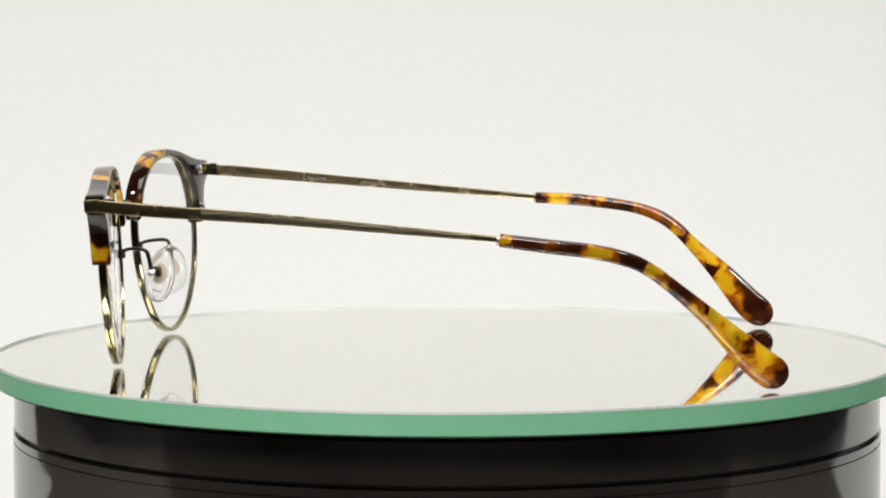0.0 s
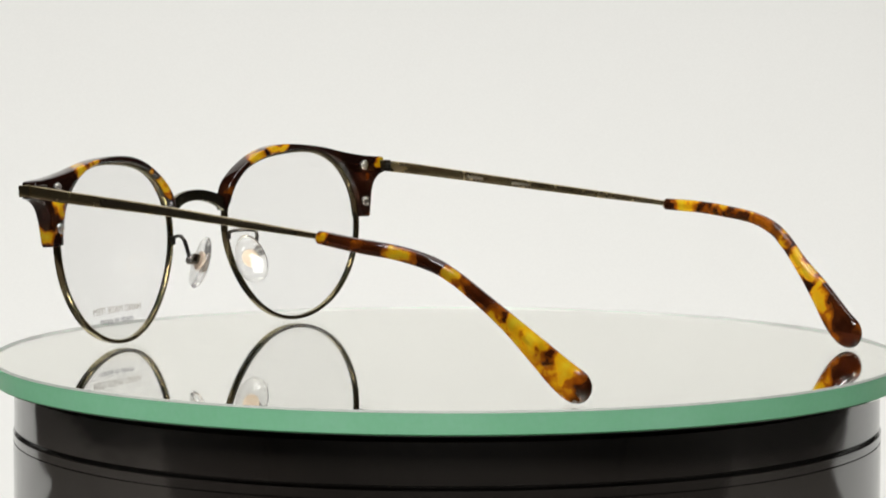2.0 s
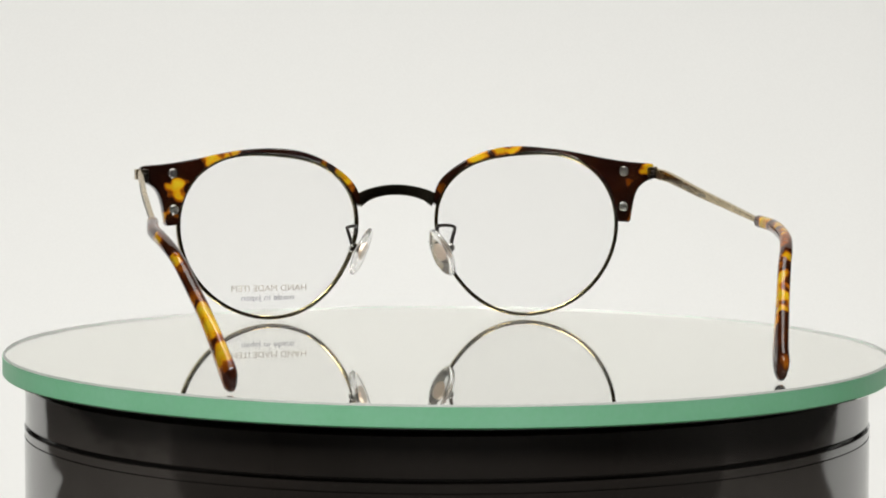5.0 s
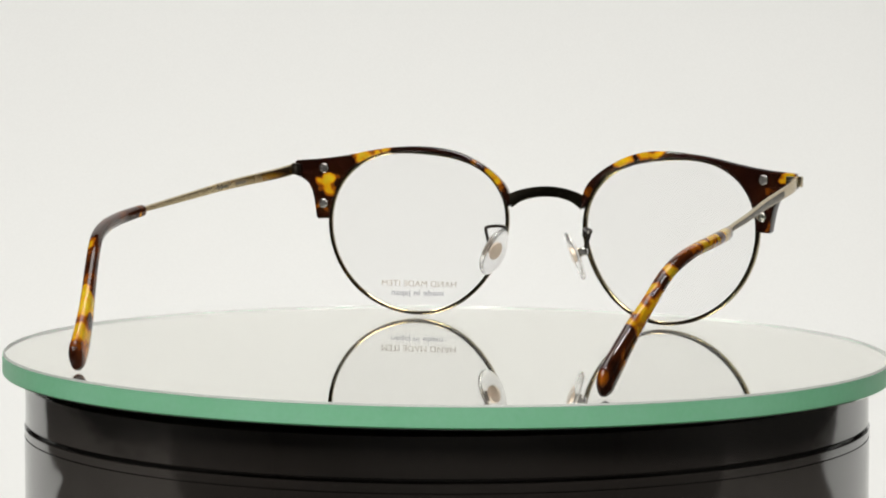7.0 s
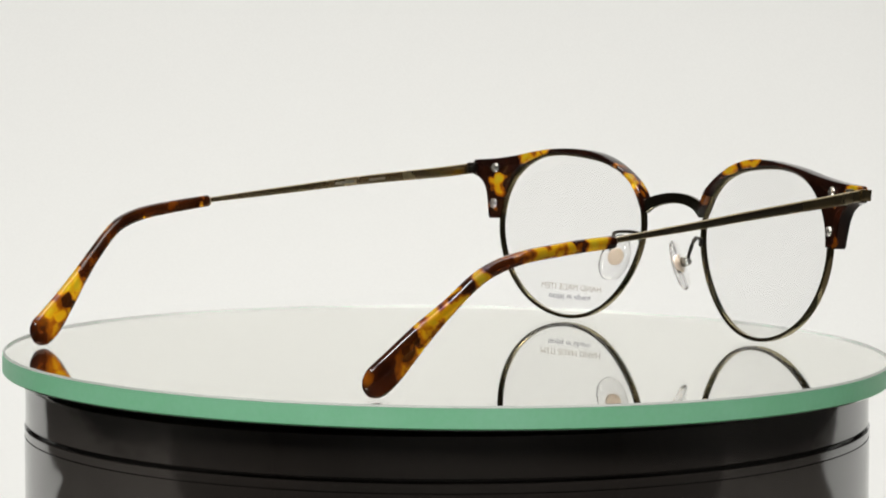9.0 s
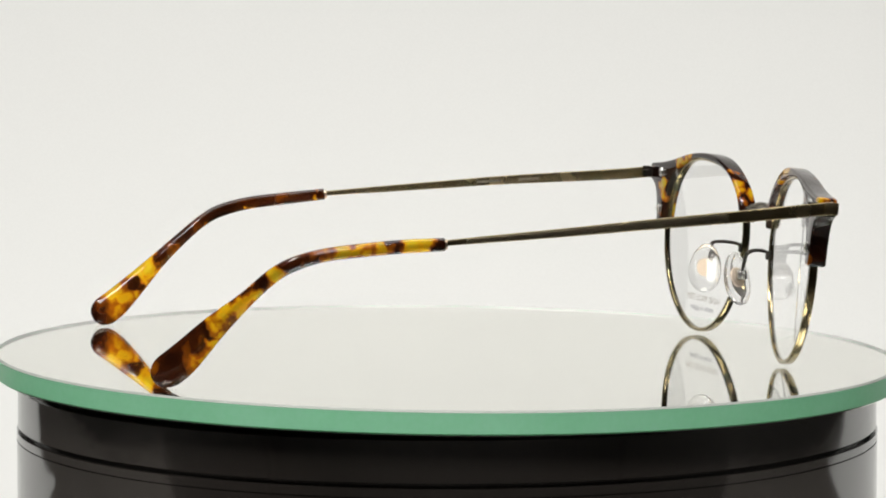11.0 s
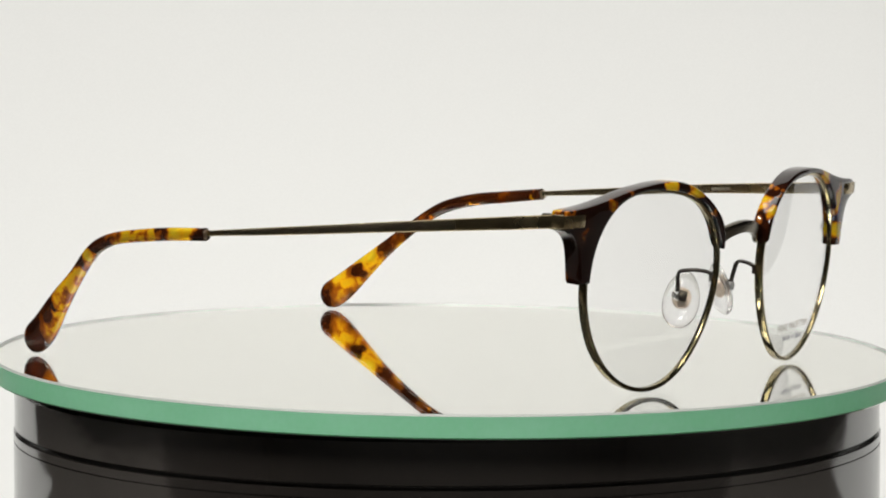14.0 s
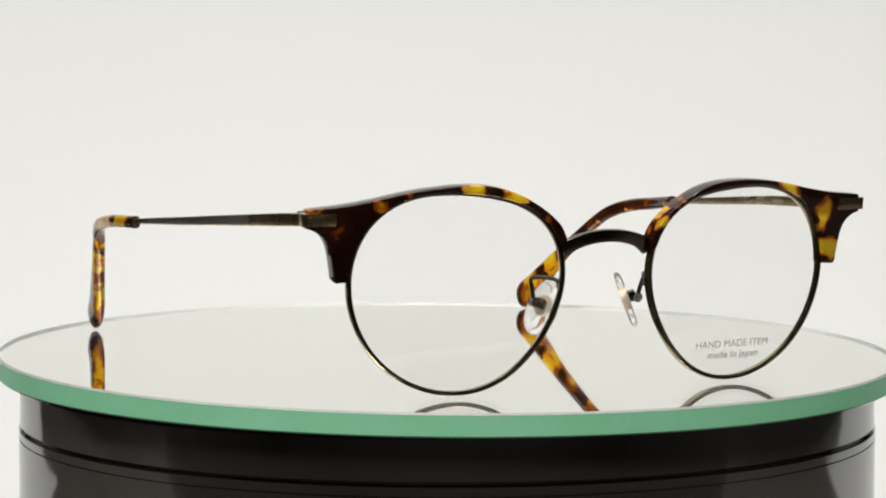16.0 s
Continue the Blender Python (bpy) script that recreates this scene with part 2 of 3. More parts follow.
def disc(bm, radius, depth, m, bevel):
    """A short round stud along its z axis with a bevelled face."""
    start = len(bm.verts)
    lathe(bm, [(0, -depth / 2), (radius, -depth / 2), (radius, depth / 2 - bevel), (radius - bevel, depth / 2), (0, depth / 2)], 24)
    bm.verts.ensure_lookup_table()
    bmesh.ops.transform(bm, matrix=m, verts=bm.verts[start:])
    return bm


# ---- room and backdrop ----
def room():
    for name, size, at in (("floor", (4000, 4000, 40), (0, 0, -920)), ("ceiling", (4000, 4000, 40), (0, 0, 1720)),
                           ("wall_north", (4000, 40, 2600), (0, 2020, 400)), ("wall_south", (4000, 40, 2600), (0, -2020, 400)),
                           ("wall_east", (40, 4080, 2600), (2020, 0, 400)), ("wall_west", (40, 4080, 2600), (-2020, 0, 400))):
        ob = part(name, box(bmesh.new(), size, Matrix.Translation(at)), M_WALL, None)
        tagged(ob, "plain dim grey studio " + name.split("_")[0], name.split("_")[0], kind="structure")


def table():
    t = thing("table", "dark wooden studio table under a white paper sweep", "table")
    part("tabletop", box(bmesh.new(), (1700, 1100, 30), Matrix.Translation((0, 300, -145)), 3), M_TABLE, t)
    for x in (-800, 800):
        for y in (-200, 800):
            part("leg", box(bmesh.new(), (50, 50, 740), Matrix.Translation((x, y, -530)), 3), M_TABLE, t)


def backdrop():
    bm = bmesh.new()
    line = [(300, 0), (400, 0)] + [(400 + 300 * math.sin(a), 300 - 300 * math.cos(a)) for a in np.linspace(0.1, math.pi / 2, 14)] + [(700, 1300)]
    cols = [[bm.verts.new((x, y, z - 129)) for y, z in line] for x in (-600, 750)]
    back = [[bm.verts.new((x, y + 0.8, z - 129.8)) for y, z in line] for x in (-600, 750)]
    n = len(line)
    for i in range(n - 1):
        bm.faces.new((cols[0][i], cols[1][i], cols[1][i + 1], cols[0][i + 1]))
        bm.faces.new((back[0][i], back[0][i + 1], back[1][i + 1], back[1][i]))
        for s in (0, 1):
            bm.faces.new((cols[s][i], cols[s][i + 1], back[s][i + 1], back[s][i]))
    for i in (0, n - 1):
        bm.faces.new((cols[0][i], cols[1][i], back[1][i], back[0][i]))
    ob = part("backdrop", bm, M_PAPER, None)
    tagged(ob, "seamless white paper sweep behind the turntable", "backdrop", kind="structure")


# ---- turntable ----
R_GLASS, T_GLASS, R_DRUM = 106.6, 5.1, 101.6
# the disc sits a little askew on its axle, so it sways as it turns
ASKEW = Matrix.Translation((0, 0, 0.45)) @ Matrix.Rotation(radians(-0.35), 4, "X")


def turntable():
    t = thing("turntable", "round glossy black plastic turntable base with a groove", "turntable")
    def turned(*profile):
        bm = lathe(bmesh.new(), profile)
        bm.transform(Matrix.Rotation(radians(-0.36), 4, "Y"))
        return bm
    part("collar", turned((0, -6.1), (R_DRUM - 1.0, -6.1), (R_DRUM - 0.3, -6.4), (R_DRUM - 0.25, -15.3), (R_DRUM - 0.45, -15.5), (R_DRUM - 2.5, -15.6), (0, -15.6)), M_DRUM, t)
    part("neck", turned((0, -15.5), (R_DRUM - 2.6, -15.5), (R_DRUM - 2.6, -16.6), (0, -16.6)), M_DRUM, t)
    part("body", turned((0, -16.5), (R_DRUM - 2.5, -16.5), (R_DRUM, -16.52), (R_DRUM, -18.3), (R_DRUM - 0.5, -18.32), (R_DRUM - 0.5, -18.6), (R_DRUM, -18.62), (R_DRUM, -125), (R_DRUM - 1, -128), (0, -128)), M_DRUM, t)


def mirror_disc():
    t = thing("mirror_disc", "round mirror of thick glass with a green edge", "mirror")
    def turned(*profile):
        bm = lathe(bmesh.new(), profile)
        bm.transform(ASKEW)
        return bm
    plate = part("glass_plate", turned((0, 0), (R_GLASS - 0.6, 0), (R_GLASS - 0.6, -T_GLASS + 0.1), (0, -T_GLASS + 0.1)), M_PLATE, t)
    plate.visible_shadow = False
    # its ground rim is frosted
    plate.data.materials.append(M_FROST)
    for p in plate.data.polygons:
        if abs(p.normal.z) < 0.5:
            p.material_index = 1
    part("green_edge", turned((R_GLASS - 0.57, -0.5), (R_GLASS, -0.5), (R_GLASS, -T_GLASS + 0.3), (R_GLASS - 0.3, -T_GLASS), (R_GLASS - 0.57, -T_GLASS), (R_GLASS - 0.57, -0.5)), M_GREEN, t, "frosted green glass edge")
    part("ground_bevel", turned((R_GLASS - 0.57, -0.02), (R_GLASS - 0.45, -0.02), (R_GLASS - 0.05, -0.42), (R_GLASS - 0.05, -0.49), (R_GLASS - 0.57, -0.49), (R_GLASS - 0.57, -0.02)), M_BEVEL, t, "ground grey bevel of the glass")
    part("silvering", turned((0, -T_GLASS + 0.08), (R_GLASS - 0.7, -T_GLASS + 0.08), (R_GLASS - 0.7, -T_GLASS - 0.3), (0, -T_GLASS - 0.3)), M_SILVER, t, "silvered mirror back")
    return t


# ---- eyeglasses ----
XC, LENS_X, LENS_Y, LENS_Z = 1.1, 34.6, 73.6, 21.9
WRAP, TILT = radians(7.0), radians(4.0)


def lens_frame(s):
    """From lens space (x outward, y up, z to the front) to the glasses; s: -1 or 1 for the two sides."""
    out = Vector((s * math.cos(WRAP), -math.sin(WRAP), 0))
    front = Vector((s * math.sin(WRAP), math.cos(WRAP), 0))
    m = Matrix.Identity(4)
    m.col[0], m.col[1], m.col[2] = out.to_4d(), Vector((0, 0, 1, 0)), front.to_4d()
    m.col[0][3] = m.col[2][3] = 0
    m.col[3] = Vector((XC + s * LENS_X, LENS_Y, LENS_Z, 1))
    # the tops lean forward
    return m @ Matrix.Rotation(TILT, 4, "X")


def rim_line(grow, start, end, n):
    """The rounded lens outline, wider above than below; angles from the temple side."""
    out = []
    for g in np.linspace(radians(start), radians(end), n):
        r = (22.9 + grow + 0.28 * math.cos(g) + 1.03 * math.sin(g) + 1.21 * math.cos(2 * g) + 0.03 * math.sin(2 * g)
             - 0.085 * math.cos(3 * g) + 0.93 * math.sin(3 * g) - 0.23 * math.cos(4 * g) - 0.19 * math.sin(4 * g))
        out.append((r * math.cos(g), r * math.sin(g)))
    return out


def brow_outline(s):
    """The brow's outline in lens space; the one at x > 0 is a little fuller over the nose."""
    over = glide([(-24.6, 7.6), (-24.6, 10.2), (-23.4, 13.0), (-20.5, 16.1), (-16.5, 18.9), (-11.8, 21.2), (-6.4, 22.6), (0.3, 23.1), (7, 22.8), (12.5, 22.0),
                  (16.5, 21.2), (20, 20.5), (26.5, 19.5), (33.6, 18.9)], 48)
    full = 0.6 if s > 0 else 0.1
    over = [(x * k, y * k) for x, y in over for k in (1 + full / math.hypot(x, y) * float(np.interp(x, (-24.6, -22.5, -5, 6), (0, 1, 1, 0))),)]
    under = glide([(34.2, 14.9), (32.2, 14.2), (30.2, 12.6), (29.0, 10.0), (28.3, 6.5), (27.9, 3.8)], 16)
    inner = rim_line(0.1, 8, 158, 44)
    return [*map(tuple, over), (34.0, 18.6), (34.3, 15.4), *map(tuple, under), (27.4, 3.25), *inner]


# amber clouds in the acetate, and one painted glint: place and reach in millimetres, strength; below zero a brown patch
AMBER_BROW_A = ((-61.8, 71.5, 27.5, 2.0, 1.0), (-57.6, 69.6, 35.3, 2.1, 1.1), (-58.3, 69.4, 33.5, 1.2, 0.5), (-49.0, 71.1, 42.5, 2.2, 1), (-45.8, 71.6, 43.1, 1.6, 0.75), (-42.3, 72.0, 43.7, 1.8, 0.7), (-57.9, 68.9, 26.7, 1.2, 0.35),
                (-17.6, 74.9, 41.6, 1.4, 0.6), (-13.9, 75.2, 38.9, 1.9, 0.9), (-12.1, 75.2, 36.5, 1.8, 0.85), (-10.7, 75.2, 33.8, 1.5, 0.5), (-47.4, 75.3, 43.0, 2.2, 1.1), (-44.9, 75.6, 43.4, 1.4, 0.5),
                (-57.9, 73.5, 36.5, 2.3, 1), (-57.6, 73.5, 34.7, 1.8, 0.7), (-59.4, 72.8, 28.5, 2.4, 1.1), (-15.6, 79.1, 41.4, 2.2, 1.1), (-13.4, 79.2, 39.7, 1.3, 0.6), (-10.6, 79.4, 37.7, 2.2, 1.05),
                (-8.6, 79.5, 35.0, 1.8, 0.4))
AMBER_GLINT_BROW_B = ((22.4, 74.6, 42.2, 2.2, 1), (24.2, 74.5, 43.1, 1.3, 0.7), (28.8, 74.0, 43.9, 2, 0.85), (32.0, 73.6, 44.4, 1.7, 0.85), (12.6, 75.3, 34.2, 2.4, 0.3), (62.5, 69.3, 35.9, 2.4, 0.28),
                (68.0, 68.9, 40.0, 1.7, 1.0), (63.1, 68.6, 26.8, 1.4, 0.4), (42.9, 72.2, 43.7, 2, 0.22), (33.6, 77.4, 44.6, 1.7, 1.1), (24.3, 78.4, 43.1, 1.9, 1.05), (22.6, 78.6, 42.4, 1.3, 0.8),
                # the spot at x 68.9 paints in a highlight of the gold corner band
                (16.6, 79.0, 38.1, 1.4, 0.4), (48.1, 75.5, 43.0, 1.5, 0.42), (53.6, 74.6, 40.5, 1.5, 0.55), (68.9, 72.7, 40.4, 1.2, 0.6), (63.5, 73.1, 36.3, 2.4, 0.3))
AMBER_TIP_A_OUTER = ((-74.2, -18.6, 32.9, 1.6, 0.75), (-74.6, -21.5, 31.3, 1.2, 0.3), (-74.8, -27.2, 32.5, 1, 0.35), (-73.9, -37.9, 30.5, 1.9, 0.9), (-73.7, -39.8, 30.2, 1.9, 0.95), (-71.5, -49.1, 27.2, 1.4, 0.8),
                     (-71.1, -50.4, 26.2, 1.7, 0.9), (-70.5, -52.2, 24.6, 1.6, 0.8), (-69.3, -55.6, 20.4, 1.6, 0.5), (-68.3, -58.5, 17.4, 2.2, 0.8), (-67.6, -60.2, 15.0, 2.2, 0.8), (-66.6, -63.6, 15.6, 3, 1),
                     (-65.5, -67.1, 13.6, 3, 1), (-66.6, -63.1, 12.0, 2.8, 0.8), (-63.7, -73.5, 9.0, 3.2, 1), (-65.4, -67.2, 7.8, 3, 0.7), (-64.6, -70.7, 3.6, 3.5, 0.55), (-63.4, -75.3, 4.8, 3.2, 0.42))
AMBER_TIP_A_INNER = ((-68.0, -58.5, 18.0, 4, 0.42), (-65.3, -66.0, 11.5, 6, 0.58), (-63.3, -73.0, 5.5, 5, 0.56), (-73.6, -28.0, 31.8, 4, 0.3), (-72.2, -20.4, 32.2, 1.1, 0.8), (-71.7, -37.8, 29.4, 1, 0.65), (-65.5, -62.2, 17.0, 1.8, 0.9), (-64.6, -63.8, 15.1, 2.4, 1), (-64.3, -66.8, 13.4, 2.2, 1), (-62.9, -72.6, 8.7, 2.6, 0.65),
                     (-61.9, -70.1, 7.2, 3, 0.7), (-60.5, -72.1, 3.7, 2.6, 0.6))
BROWN_TIP_A = ((-67.8, -60.1, 17.8, 1.2, -0.5), (-64.7, -69.5, 10.9, 1.5, -0.5), (-62.9, -78.0, 4.0, 2, -0.3), (-72.4, -45.8, 29.1, 2.5, -0.2), (-63.1, -67.3, 10.9, 1.9, -0.9), (-61.4, -77.8, 4.0, 2.2, -0.8),
               (-68.0, -53.9, 23.5, 2.5, -0.2))
AMBER_TIP_B_OUTER = ((74.6, -21.3, 33.1, 2.2, 1), (74.7, -23.7, 32.1, 2.2, 1), (74.5, -29.8, 31.5, 1.9, 0.85), (74.1, -33.6, 32.1, 1.8, 0.9), (74.0, -34.9, 30.5, 1.6, 0.8), (73.5, -38.1, 30.3, 1.9, 0.8),
                     (72.9, -41.3, 29.6, 1.6, 0.65), (69.7, -51.6, 25.4, 1.5, 1), (69.2, -52.6, 24.4, 1.2, 0.8), (67.9, -56.9, 20.9, 1.6, 0.9), (67.4, -58.5, 19.6, 1.5, 0.8), (66.9, -59.9, 18.6, 1.8, 0.9),
                     (66.0, -63.0, 16.6, 1.9, 0.8), (65.4, -62.0, 13.8, 1.5, 0.95), (64.3, -64.8, 10.2, 2, 0.9), (63.6, -66.6, 8.2, 1.9, 0.85), (63.1, -68.0, 6.2, 1.7, 0.55), (64.3, -69.2, 11.3, 2.4, 0.22))
AMBER_TIP_B_INNER = ((65.5, -61.5, 15.5, 4, 0.42), (62.6, -69.5, 7.0, 4.5, 0.34), (72.7, -21.2, 31.9, 2.2, 1), (72.9, -23.3, 31.7, 1.8, 0.8), (72.5, -31.5, 30.7, 1.4, 0.65), (67.4, -52.3, 25.3, 1, 0.6), (66.0, -57.9, 21.0, 1.9, 0.9), (64.8, -60.7, 18.0, 2.2, 0.95),
                     (63.3, -63.5, 14.6, 2.4, 0.95), (61.8, -65.8, 11.6, 2.2, 0.8), (60.0, -69.3, 6.7, 2.6, 0.42), (74.1, -22.5, 32.1, 1.5, 0.9), (67.6, -53.6, 23.1, 1.6, 0.9), (66.0, -59.1, 18.0, 2.2, 1),
                     (63.1, -65.5, 11.4, 2.2, 0.7), (61.6, -68.6, 7.8, 2.2, 0.55), (59.4, -72.1, 3.6, 2.2, 0.6))
BROWN_TIP_B = ((64.2, -67.5, 10.0, 1.5, -0.3), (74.7, -26.7, 32.2, 1.4, -1), (74.3, -17.4, 32.3, 2, -0.5), (64.9, -65.2, 12.5, 1.6, -0.5), (68.6, -55.2, 23.2, 2, -0.4), (64.0, -62.1, 14.9, 2, -1.2), (60.3, -75.4, 1.3, 2, -0.6),
               (64.1, -66.1, 11.1, 0.9, -0.5), (64.6, -67.3, 14.2, 2.2, -0.5), (60.9, -73.2, 5.7, 2.6, -0.6), (63.3, -59.9, 16.6, 1, -0.6))


def eyeglasses():
    g = thing("eyeglasses", "round eyeglasses with tortoiseshell brows and antique gold metal", "eyeglasses")
    brow_mat = {-1: tortoise("tortoise_brow_a", AMBER_BROW_A, 0.0, 0.002, 0.12), 1: tortoise("tortoise_brow_b", AMBER_GLINT_BROW_B, 0.31, 0.002, 0.12)}
    for s in (-1, 1):
        m = lens_frame(s)
        side = "a" if s < 0 else "b"
        # metal rim all round the lens
        n = 96
        ring = [(*p, 0) for p in rim_line(0.0, 0, 360 * (n - 1) / n, n)]
        part("rim", sweep(bmesh.new(), ring, [(0.95, 0.52)] * n, (0, 0, 1), 5.0, 20, True, m), M_METAL, g, "thin antique gold metal rim")
        # curved lens
        bm = bmesh.new()
        for z0 in (0.35, -0.55):
            rings = []
            for f in np.linspace(0, 1, 9):
                bulge = 1.1 * (1 - f * f) + z0
                if f == 0:
                    rings.append([bm.verts.new(m @ Vector((0, 0, bulge)))])
                else:
                    rings.append([bm.verts.new(m @ Vector((x * f, y * f, bulge))) for x, y in rim_line(-0.4, 0, 360 * 63 / 64, 64)])
            for a, b in zip(rings, rings[1:]):
                for k in range(64):
                    j = (k + 1) % 64
                    bm.faces.new((a[0], b[k], b[j]) if len(a) == 1 else (a[k], a[j], b[j], b[k]))
            if z0 > 0:
                top = rings[-1]
        for k in range(64):
            bm.faces.new((top[k], top[(k + 1) % 64], rings[-1][(k + 1) % 64], rings[-1][k]))
        lens = part("lens", bm, M_LENS, g, "clear demo lens")
        lens.visible_shadow = False
        if s < 0:
            # readable from the front: its x runs towards the wearer's left
            face = m @ Matrix.Translation((0, 0, 1.1))
            lettering("printing", "HAND MADE ITEM", 2.3, face @ Matrix.Translation((-0.1, -14.4, 0)), M_PRINT_TAN, lens, "tan printed words HAND MADE ITEM", 20.4)
            lettering("printing", "made in japan", 2.1, face @ Matrix.Translation((0.3, -16.75, 0)), M_PRINT_GREY, lens, "grey printed words made in japan", 14.2)
        # acetate brow with the end piece
        slab("brow", brow_outline(s), 4.2, 0.5, m @ Matrix.Translation((0, 0, -0.1)), brow_mat[s], g, "tortoiseshell acetate brow")
        for u, w in ((26.0, 16.9), (25.9, 7.4)):
            bm = disc(bmesh.new(), 1.25, 1.0, m @ Matrix.Translation((u, w, -2.35)) @ Matrix.Rotation(math.pi, 4, "X"), 0.25)
            for k in range(3):
                box(bm, (1.7, 0.22, 0.3), m @ Matrix.Translation((u, w, -2.85)) @ Matrix.Rotation(k * 1.05 + u, 4, "Z"))
            part("rivet", bm, M_STEEL, g, "bright steel rivet")
        # metal plate let into the front corner
        bm = box(bmesh.new(), (7.0, 2.7, 0.8), m @ Matrix.Translation((31.3, 16.75, 1.75)), 0.15)
        box(bm, (5.6, 1.7, 0.3), m @ Matrix.Translation((31.0, 16.75, 2.1)), 0.1)
        # polished band round the corner, where the temple meets the plate
        box(bm, (0.9, 2.75, 3.2), m @ Matrix.Translation((34.75, 16.75, 0.55)), 0.2)
        part("corner_plate", bm, M_TEMPLE, g, "antique gold corner plate")
        # hinge
        bm = bmesh.new()
        for k, z in enumerate((-1.0, 0.0, 1.0)):
            disc(bm, 1.0 if k != 1 else 1.1, 0.95, Matrix.Translation((XC + s * 67.7, 67.2, 38.6 + z)), 0.12)
        box(bm, (1.6, 1.6, 2.6), Matrix.Translation((XC + s * 67.4, 68.4, 38.6)), 0.2)
        part("hinge", bm, M_HINGE, g, "dark metal hinge")
        temple(g, s)
        nose_pad(g, s)
    # bridge
    arch = glide([(-10.4, 76.6, 30.9), (-7.6, 77.2, 32.4), (-3.8, 77.8, 33.4), (0, 78.0, 33.7), (3.8, 77.8, 33.4), (7.6, 77.2, 32.4), (10.4, 76.6, 30.9)], 28) + np.array((XC, 0, 0))
    width = [(0.75, 1.4 + 0.45 * abs(k / 13.5 - 1) ** 3) for k in range(28)]
    part("bridge", sweep(bmesh.new(), arch, width, (0, 1, -0.12), 7.0, 20), M_DARK, g, "dark arched metal bridge")
    return g


TIP_A = ((-73.0, -17.4, 32.8, 1.45), (-73.8, -27.5, 31.7, 1.55), (-72.9, -37.3, 30.6, 1.6), (-71.6, -44.7, 28.8, 1.6), (-70.2, -49.6, 26.3, 1.5), (-68.3, -55.4, 21.8, 1.6),
         (-66.2, -61.3, 16.7, 2.0), (-64.4, -66.8, 11.5, 2.8), (-62.8, -72.9, 5.95, 3.65), (-61.8, -78.2, 2.5, 3.65))
TIP_B = ((73.2, -16.3, 31.9, 1.45), (73.7, -25, 31.6, 1.5), (73.2, -32.3, 31.0, 1.5), (71.8, -41.7, 29.8, 1.45), (70.1, -48.1, 27.8, 1.55), (68.4, -52.6, 25.0, 1.6), (66.5, -57.9, 20.0, 1.75),
         (64.2, -64.5, 13.7, 2.75), (62.0, -71.1, 6.7, 3.7), (60.9, -76.9, 2.2, 3.7))


def temple(g, s):
    tip = TIP_A if s < 0 else TIP_B
    x0, y0, z0 = tip[0][:3]
    # metal bar from the corner plate to the tip
    bar = glide([(XC + s * 68.5, 71.7, 38.6), (XC + s * 68.9, 66, 38.25), ((-69.1 if s < 0 else 70.4) + XC * 0.7, 58, 37.7), (-70.4 if s < 0 else 71.4, 30, 36.3 if s < 0 else 35.6), (-71.5 if s < 0 else 72.2, 10, 34.9 if s < 0 else 34.05),
                 (s * 72.7, -14, z0 + 0.4), (x0, y0 - 4, z0 - 0.2)], 48)
    high = np.interp(bar[:, 1], (-18, -14, 0, 62, 73), (0.6, 0.65, 0.85, 1.42, 1.42))
    t = part("temple", sweep(bmesh.new(), bar, [(0.66, h) for h in high], (1, 0, 0), 4.5, 20), M_TEMPLE, g, "slim antique gold metal temple")
    # knurled inlay on the outer face
    sel = [(p, h) for p, h in zip(bar, high) if -13.5 < p[1] < 50]
    line = [(p[0] + s * 0.53, p[1], p[2]) for p, h in sel]
    part("knurled_inlay", sweep(bmesh.new(), line, [(0.2, h * 0.7) for p, h in sel], (1, 0, 0), 6.0, 8), M_KNURL, t, "finely knurled dark inlay")
    # two faded marks on the inner face, no longer legible
    for y, ln in ((38, 9.0), (24, 9.5)):
        x, z = np.interp(-y, -bar[:, 1], bar[:, 0]), np.interp(-y, -bar[:, 1], bar[:, 2])
        part("marking", box(bmesh.new(), (0.1, ln, 0.7), pose(x - s * 0.62, y, z, 3.4, 0, s * 3.6)), M_MARK, t, "faded pale marking")
    # acetate tip
    way = glide(tip, 128)
    end = np.ones(128)
    way[118:, :3] = way[118, :3] + (way[127, :3] - way[118, :3]) * np.sin(np.linspace(0, math.pi / 2, 10))[:, None]
    end[118:] = np.cos(np.linspace(0, 1.5, 10))
    thick = np.interp(np.linspace(0, 1, 128), (0, 0.3, 0.7, 0.95, 1), (1.35, 1.45, 1.55, 1.65, 1.6)) * end
    way[:, 3] *= end
    spots = AMBER_TIP_A_OUTER + AMBER_TIP_A_INNER + BROWN_TIP_A if s < 0 else AMBER_TIP_B_OUTER + AMBER_TIP_B_INNER + BROWN_TIP_B
    part("temple_tip", sweep(bmesh.new(), way[:, :3], list(zip(thick, way[:, 3])), (1, 0, 0), 2.5, 18), tortoise("tortoise_tip_" + ("a" if s < 0 else "b"), spots, 0.1 if s < 0 else 0.57, 0.018 if s < 0 else 0.012, 0.40, 1.4 if s < 0 else 1.75), t, "amber tortoiseshell acetate temple tip", 60)
    part("core_wire", sweep(bmesh.new(), way[2:96, :3], [(0.32, 0.5)] * 94, (1, 0, 0), 2.0, 8), M_BRASS, t, "metal core inside the acetate")
    part("ferrule", sweep(bmesh.new(), way[:3, :3] + np.array((0, 0.6, 0)), [(1.0, 1.1)] * 3, (1, 0, 0), 2.5, 14), M_BRASS, t, "narrow metal core end")


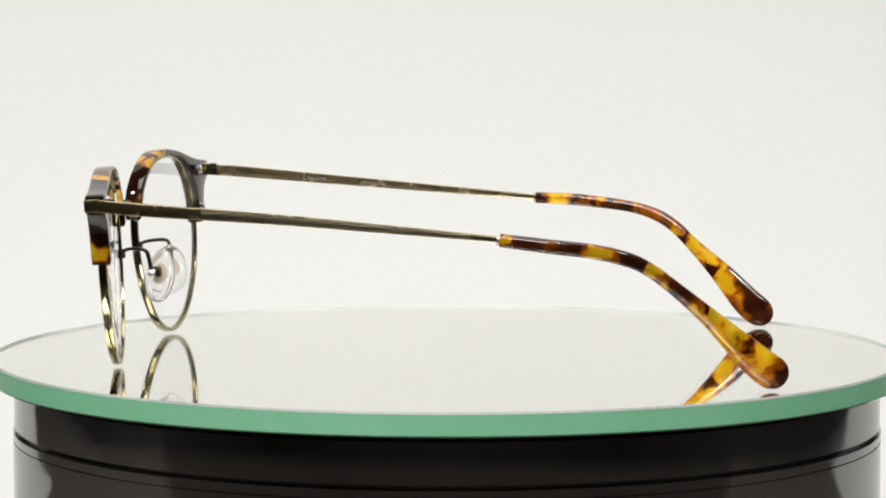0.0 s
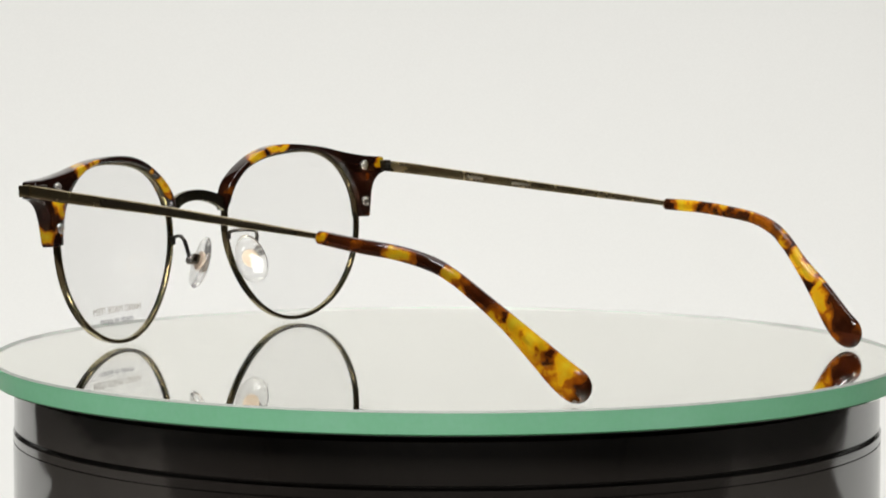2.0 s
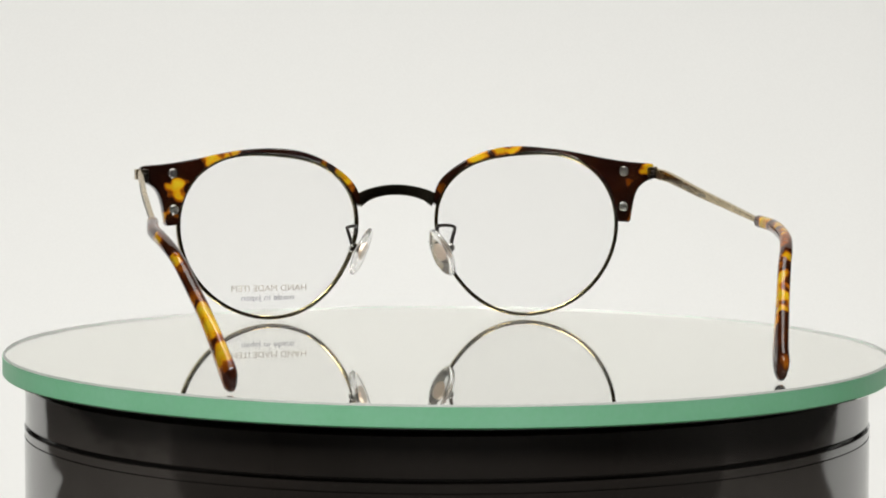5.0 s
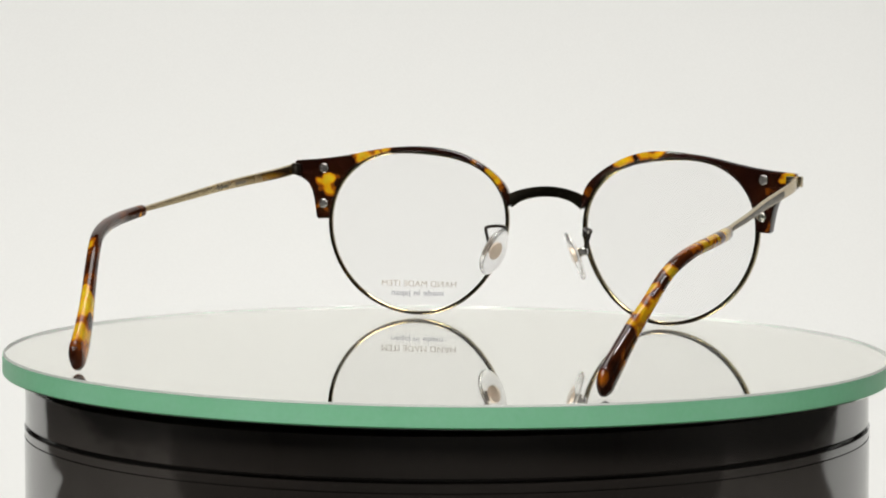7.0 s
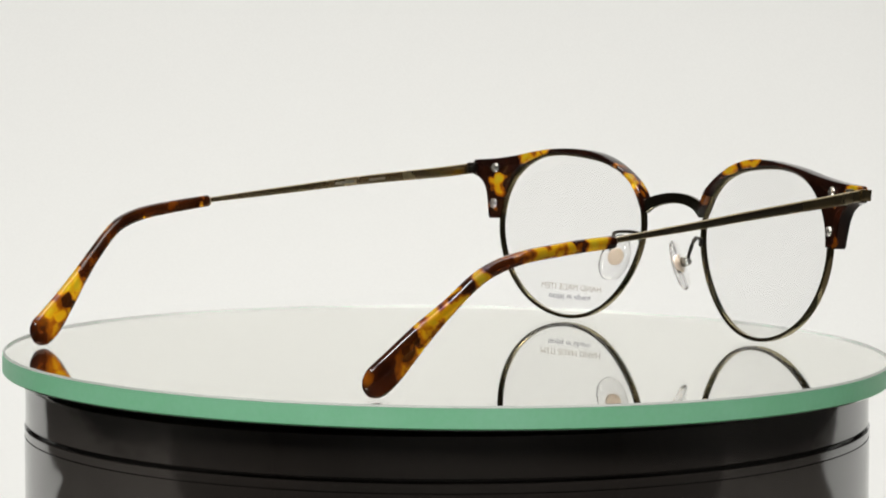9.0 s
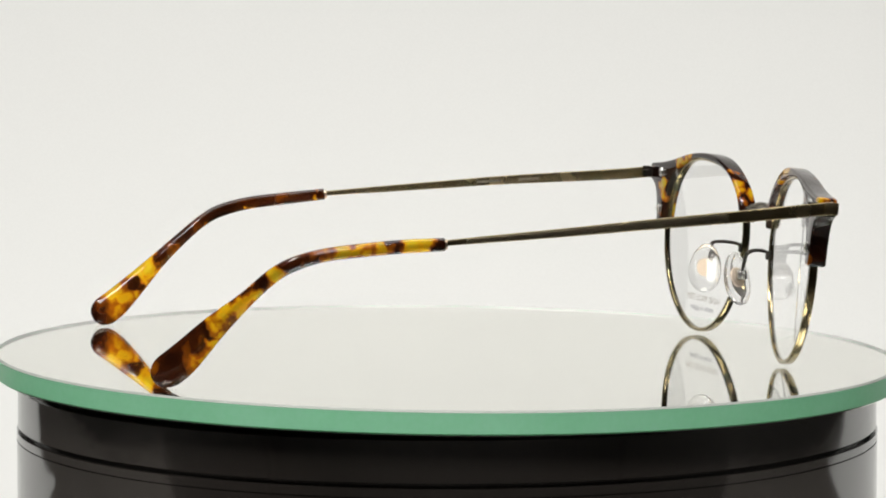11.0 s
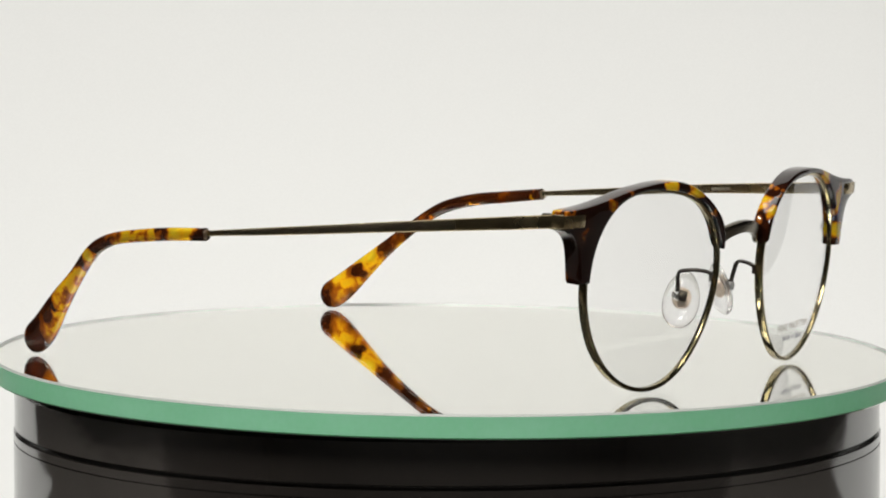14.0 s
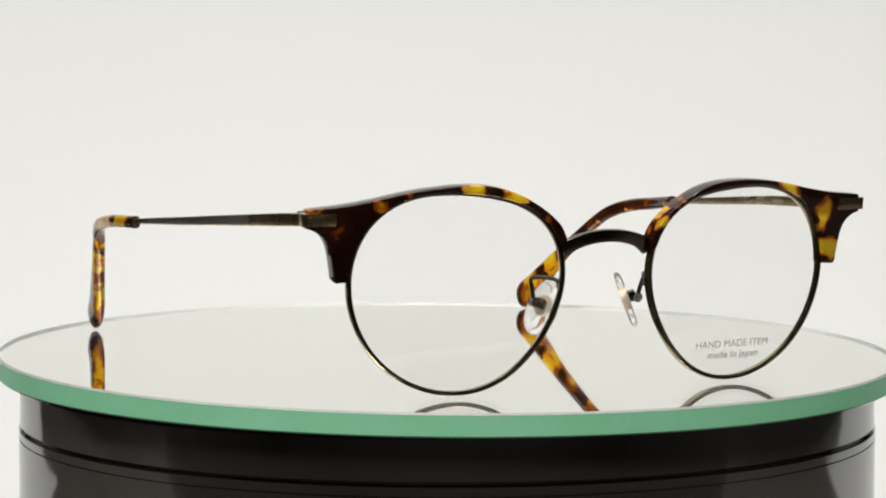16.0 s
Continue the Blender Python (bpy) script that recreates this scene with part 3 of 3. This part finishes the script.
def nose_pad(g, s):
    # arm: level, back and outward from the rim, then down to the pad's box
    bm = bmesh.new()
    arm = glide([(s * 10.9, 75.6, 23.7), (s * 11.2, 74.2, 24.3), (s * 12.6, 71.8, 24.6), (s * 14.2, 69.9, 24.4), (s * 14.3, 69.1, 23.7), (s * 13.7, 68.7, 21.6), (s * 13.2, 68.4, 19.6)], 34) + np.array((XC, 0, 0))
    sweep(bm, arm, [(0.42, 0.5)] * 34, (0.3, 0.3, 1), 2.5, 10)
    box(bm, (0.9, 1.3, 2.2), Matrix.Translation((XC + s * 10.9, 75.6, 23.2)), 0.25)
    part("pad_arm", bm, M_HINGE, g, "bent dark wire pad arm")
    # clear pad: a thin oval, leaning in towards the top of the nose
    lean = Matrix.Translation((XC + s * (10.85 - s * 0.25), 67.3 + s * 0.7, 18.0 - s * 0.3)) @ Matrix.Rotation(s * radians(-23), 4, "Y") @ Matrix.Rotation(s * radians(26), 4, "Z")
    bm = bmesh.new()
    n, rings = 36, []
    for off, k in ((-1.0, 0.0), (-1.0, 0.72), (-0.8, 0.92), (-0.25, 1.0), (0.25, 1.0), (0.8, 0.92), (0.95, 0.7), (0.95, 0.0)):
        if k == 0.0:
            rings.append([bm.verts.new(lean @ Vector((off, 0, 0)))] * n)
        else:
            rings.append([bm.verts.new(lean @ Vector((off * (1.15 - 0.3 * k), 4.0 * k * math.cos(q) * (1 - 0.13 * math.sin(q)), 6.6 * k * math.sin(q)))) for q in np.linspace(0, 2 * math.pi, n, endpoint=False)])
    for a, b in zip(rings, rings[1:]):
        for k in range(n):
            j = (k + 1) % n
            corner = (a[k], b[k], b[j]) if a[0] is a[1] else (a[k], a[j], b[k]) if b[0] is b[1] else (a[k], a[j], b[j], b[k])
            bm.faces.new(corner)
    pad = part("nose_pad", bm, M_PAD, g, "clear silicone nose pad", 60)
    pad.visible_shadow = False
    bm = disc(bmesh.new(), 2.1, 0.7, lean @ Matrix.Translation((-s * 0.1, 0, 0.3)) @ Matrix.Rotation(math.pi / 2, 4, "Y") @ Matrix.Diagonal((1.15, 1.0, 1.0, 1.0)), 0.15)
    part("pad_plate", bm, M_PAD_PLATE, pad, "small oval metal plate inside")
    bm = box(bmesh.new(), (1.9, 2.3, 2.3), lean @ Matrix.Translation((s * 1.6, 0, 0.4)), 0.4)
    part("pad_box", bm, M_DARK, pad, "dark metal pad box")
    bm = disc(bmesh.new(), 1.1, 1.6, Matrix.Translation((XC + s * 13.0, 68.1, 18.9)) @ Matrix.Rotation(math.pi / 2, 4, "X"), 0.25)
    part("screw", bm, M_STEEL, pad, "steel pad screw")


room()
table()
backdrop()
turntable()
MIRROR = mirror_disc()
GLASSES = eyeglasses()

TURN = ((0, 85.05), (1, 70.27), (2, 55.42), (3, 40.84), (3.7, 30.6), (5.8, -1.02), (7, -19.03), (8, -33.68), (9, -48.51), (9.7, -58.84), (11.8, -89.84), (13, -107.28), (14, -122.2), (15, -137.57), (16, -152.79))


def motions():
    for ob in (MIRROR, GLASSES):
        walk(ob, [(t, pose(0, 0, 0, 0, 0, a)) for t, a in TURN])


motions()
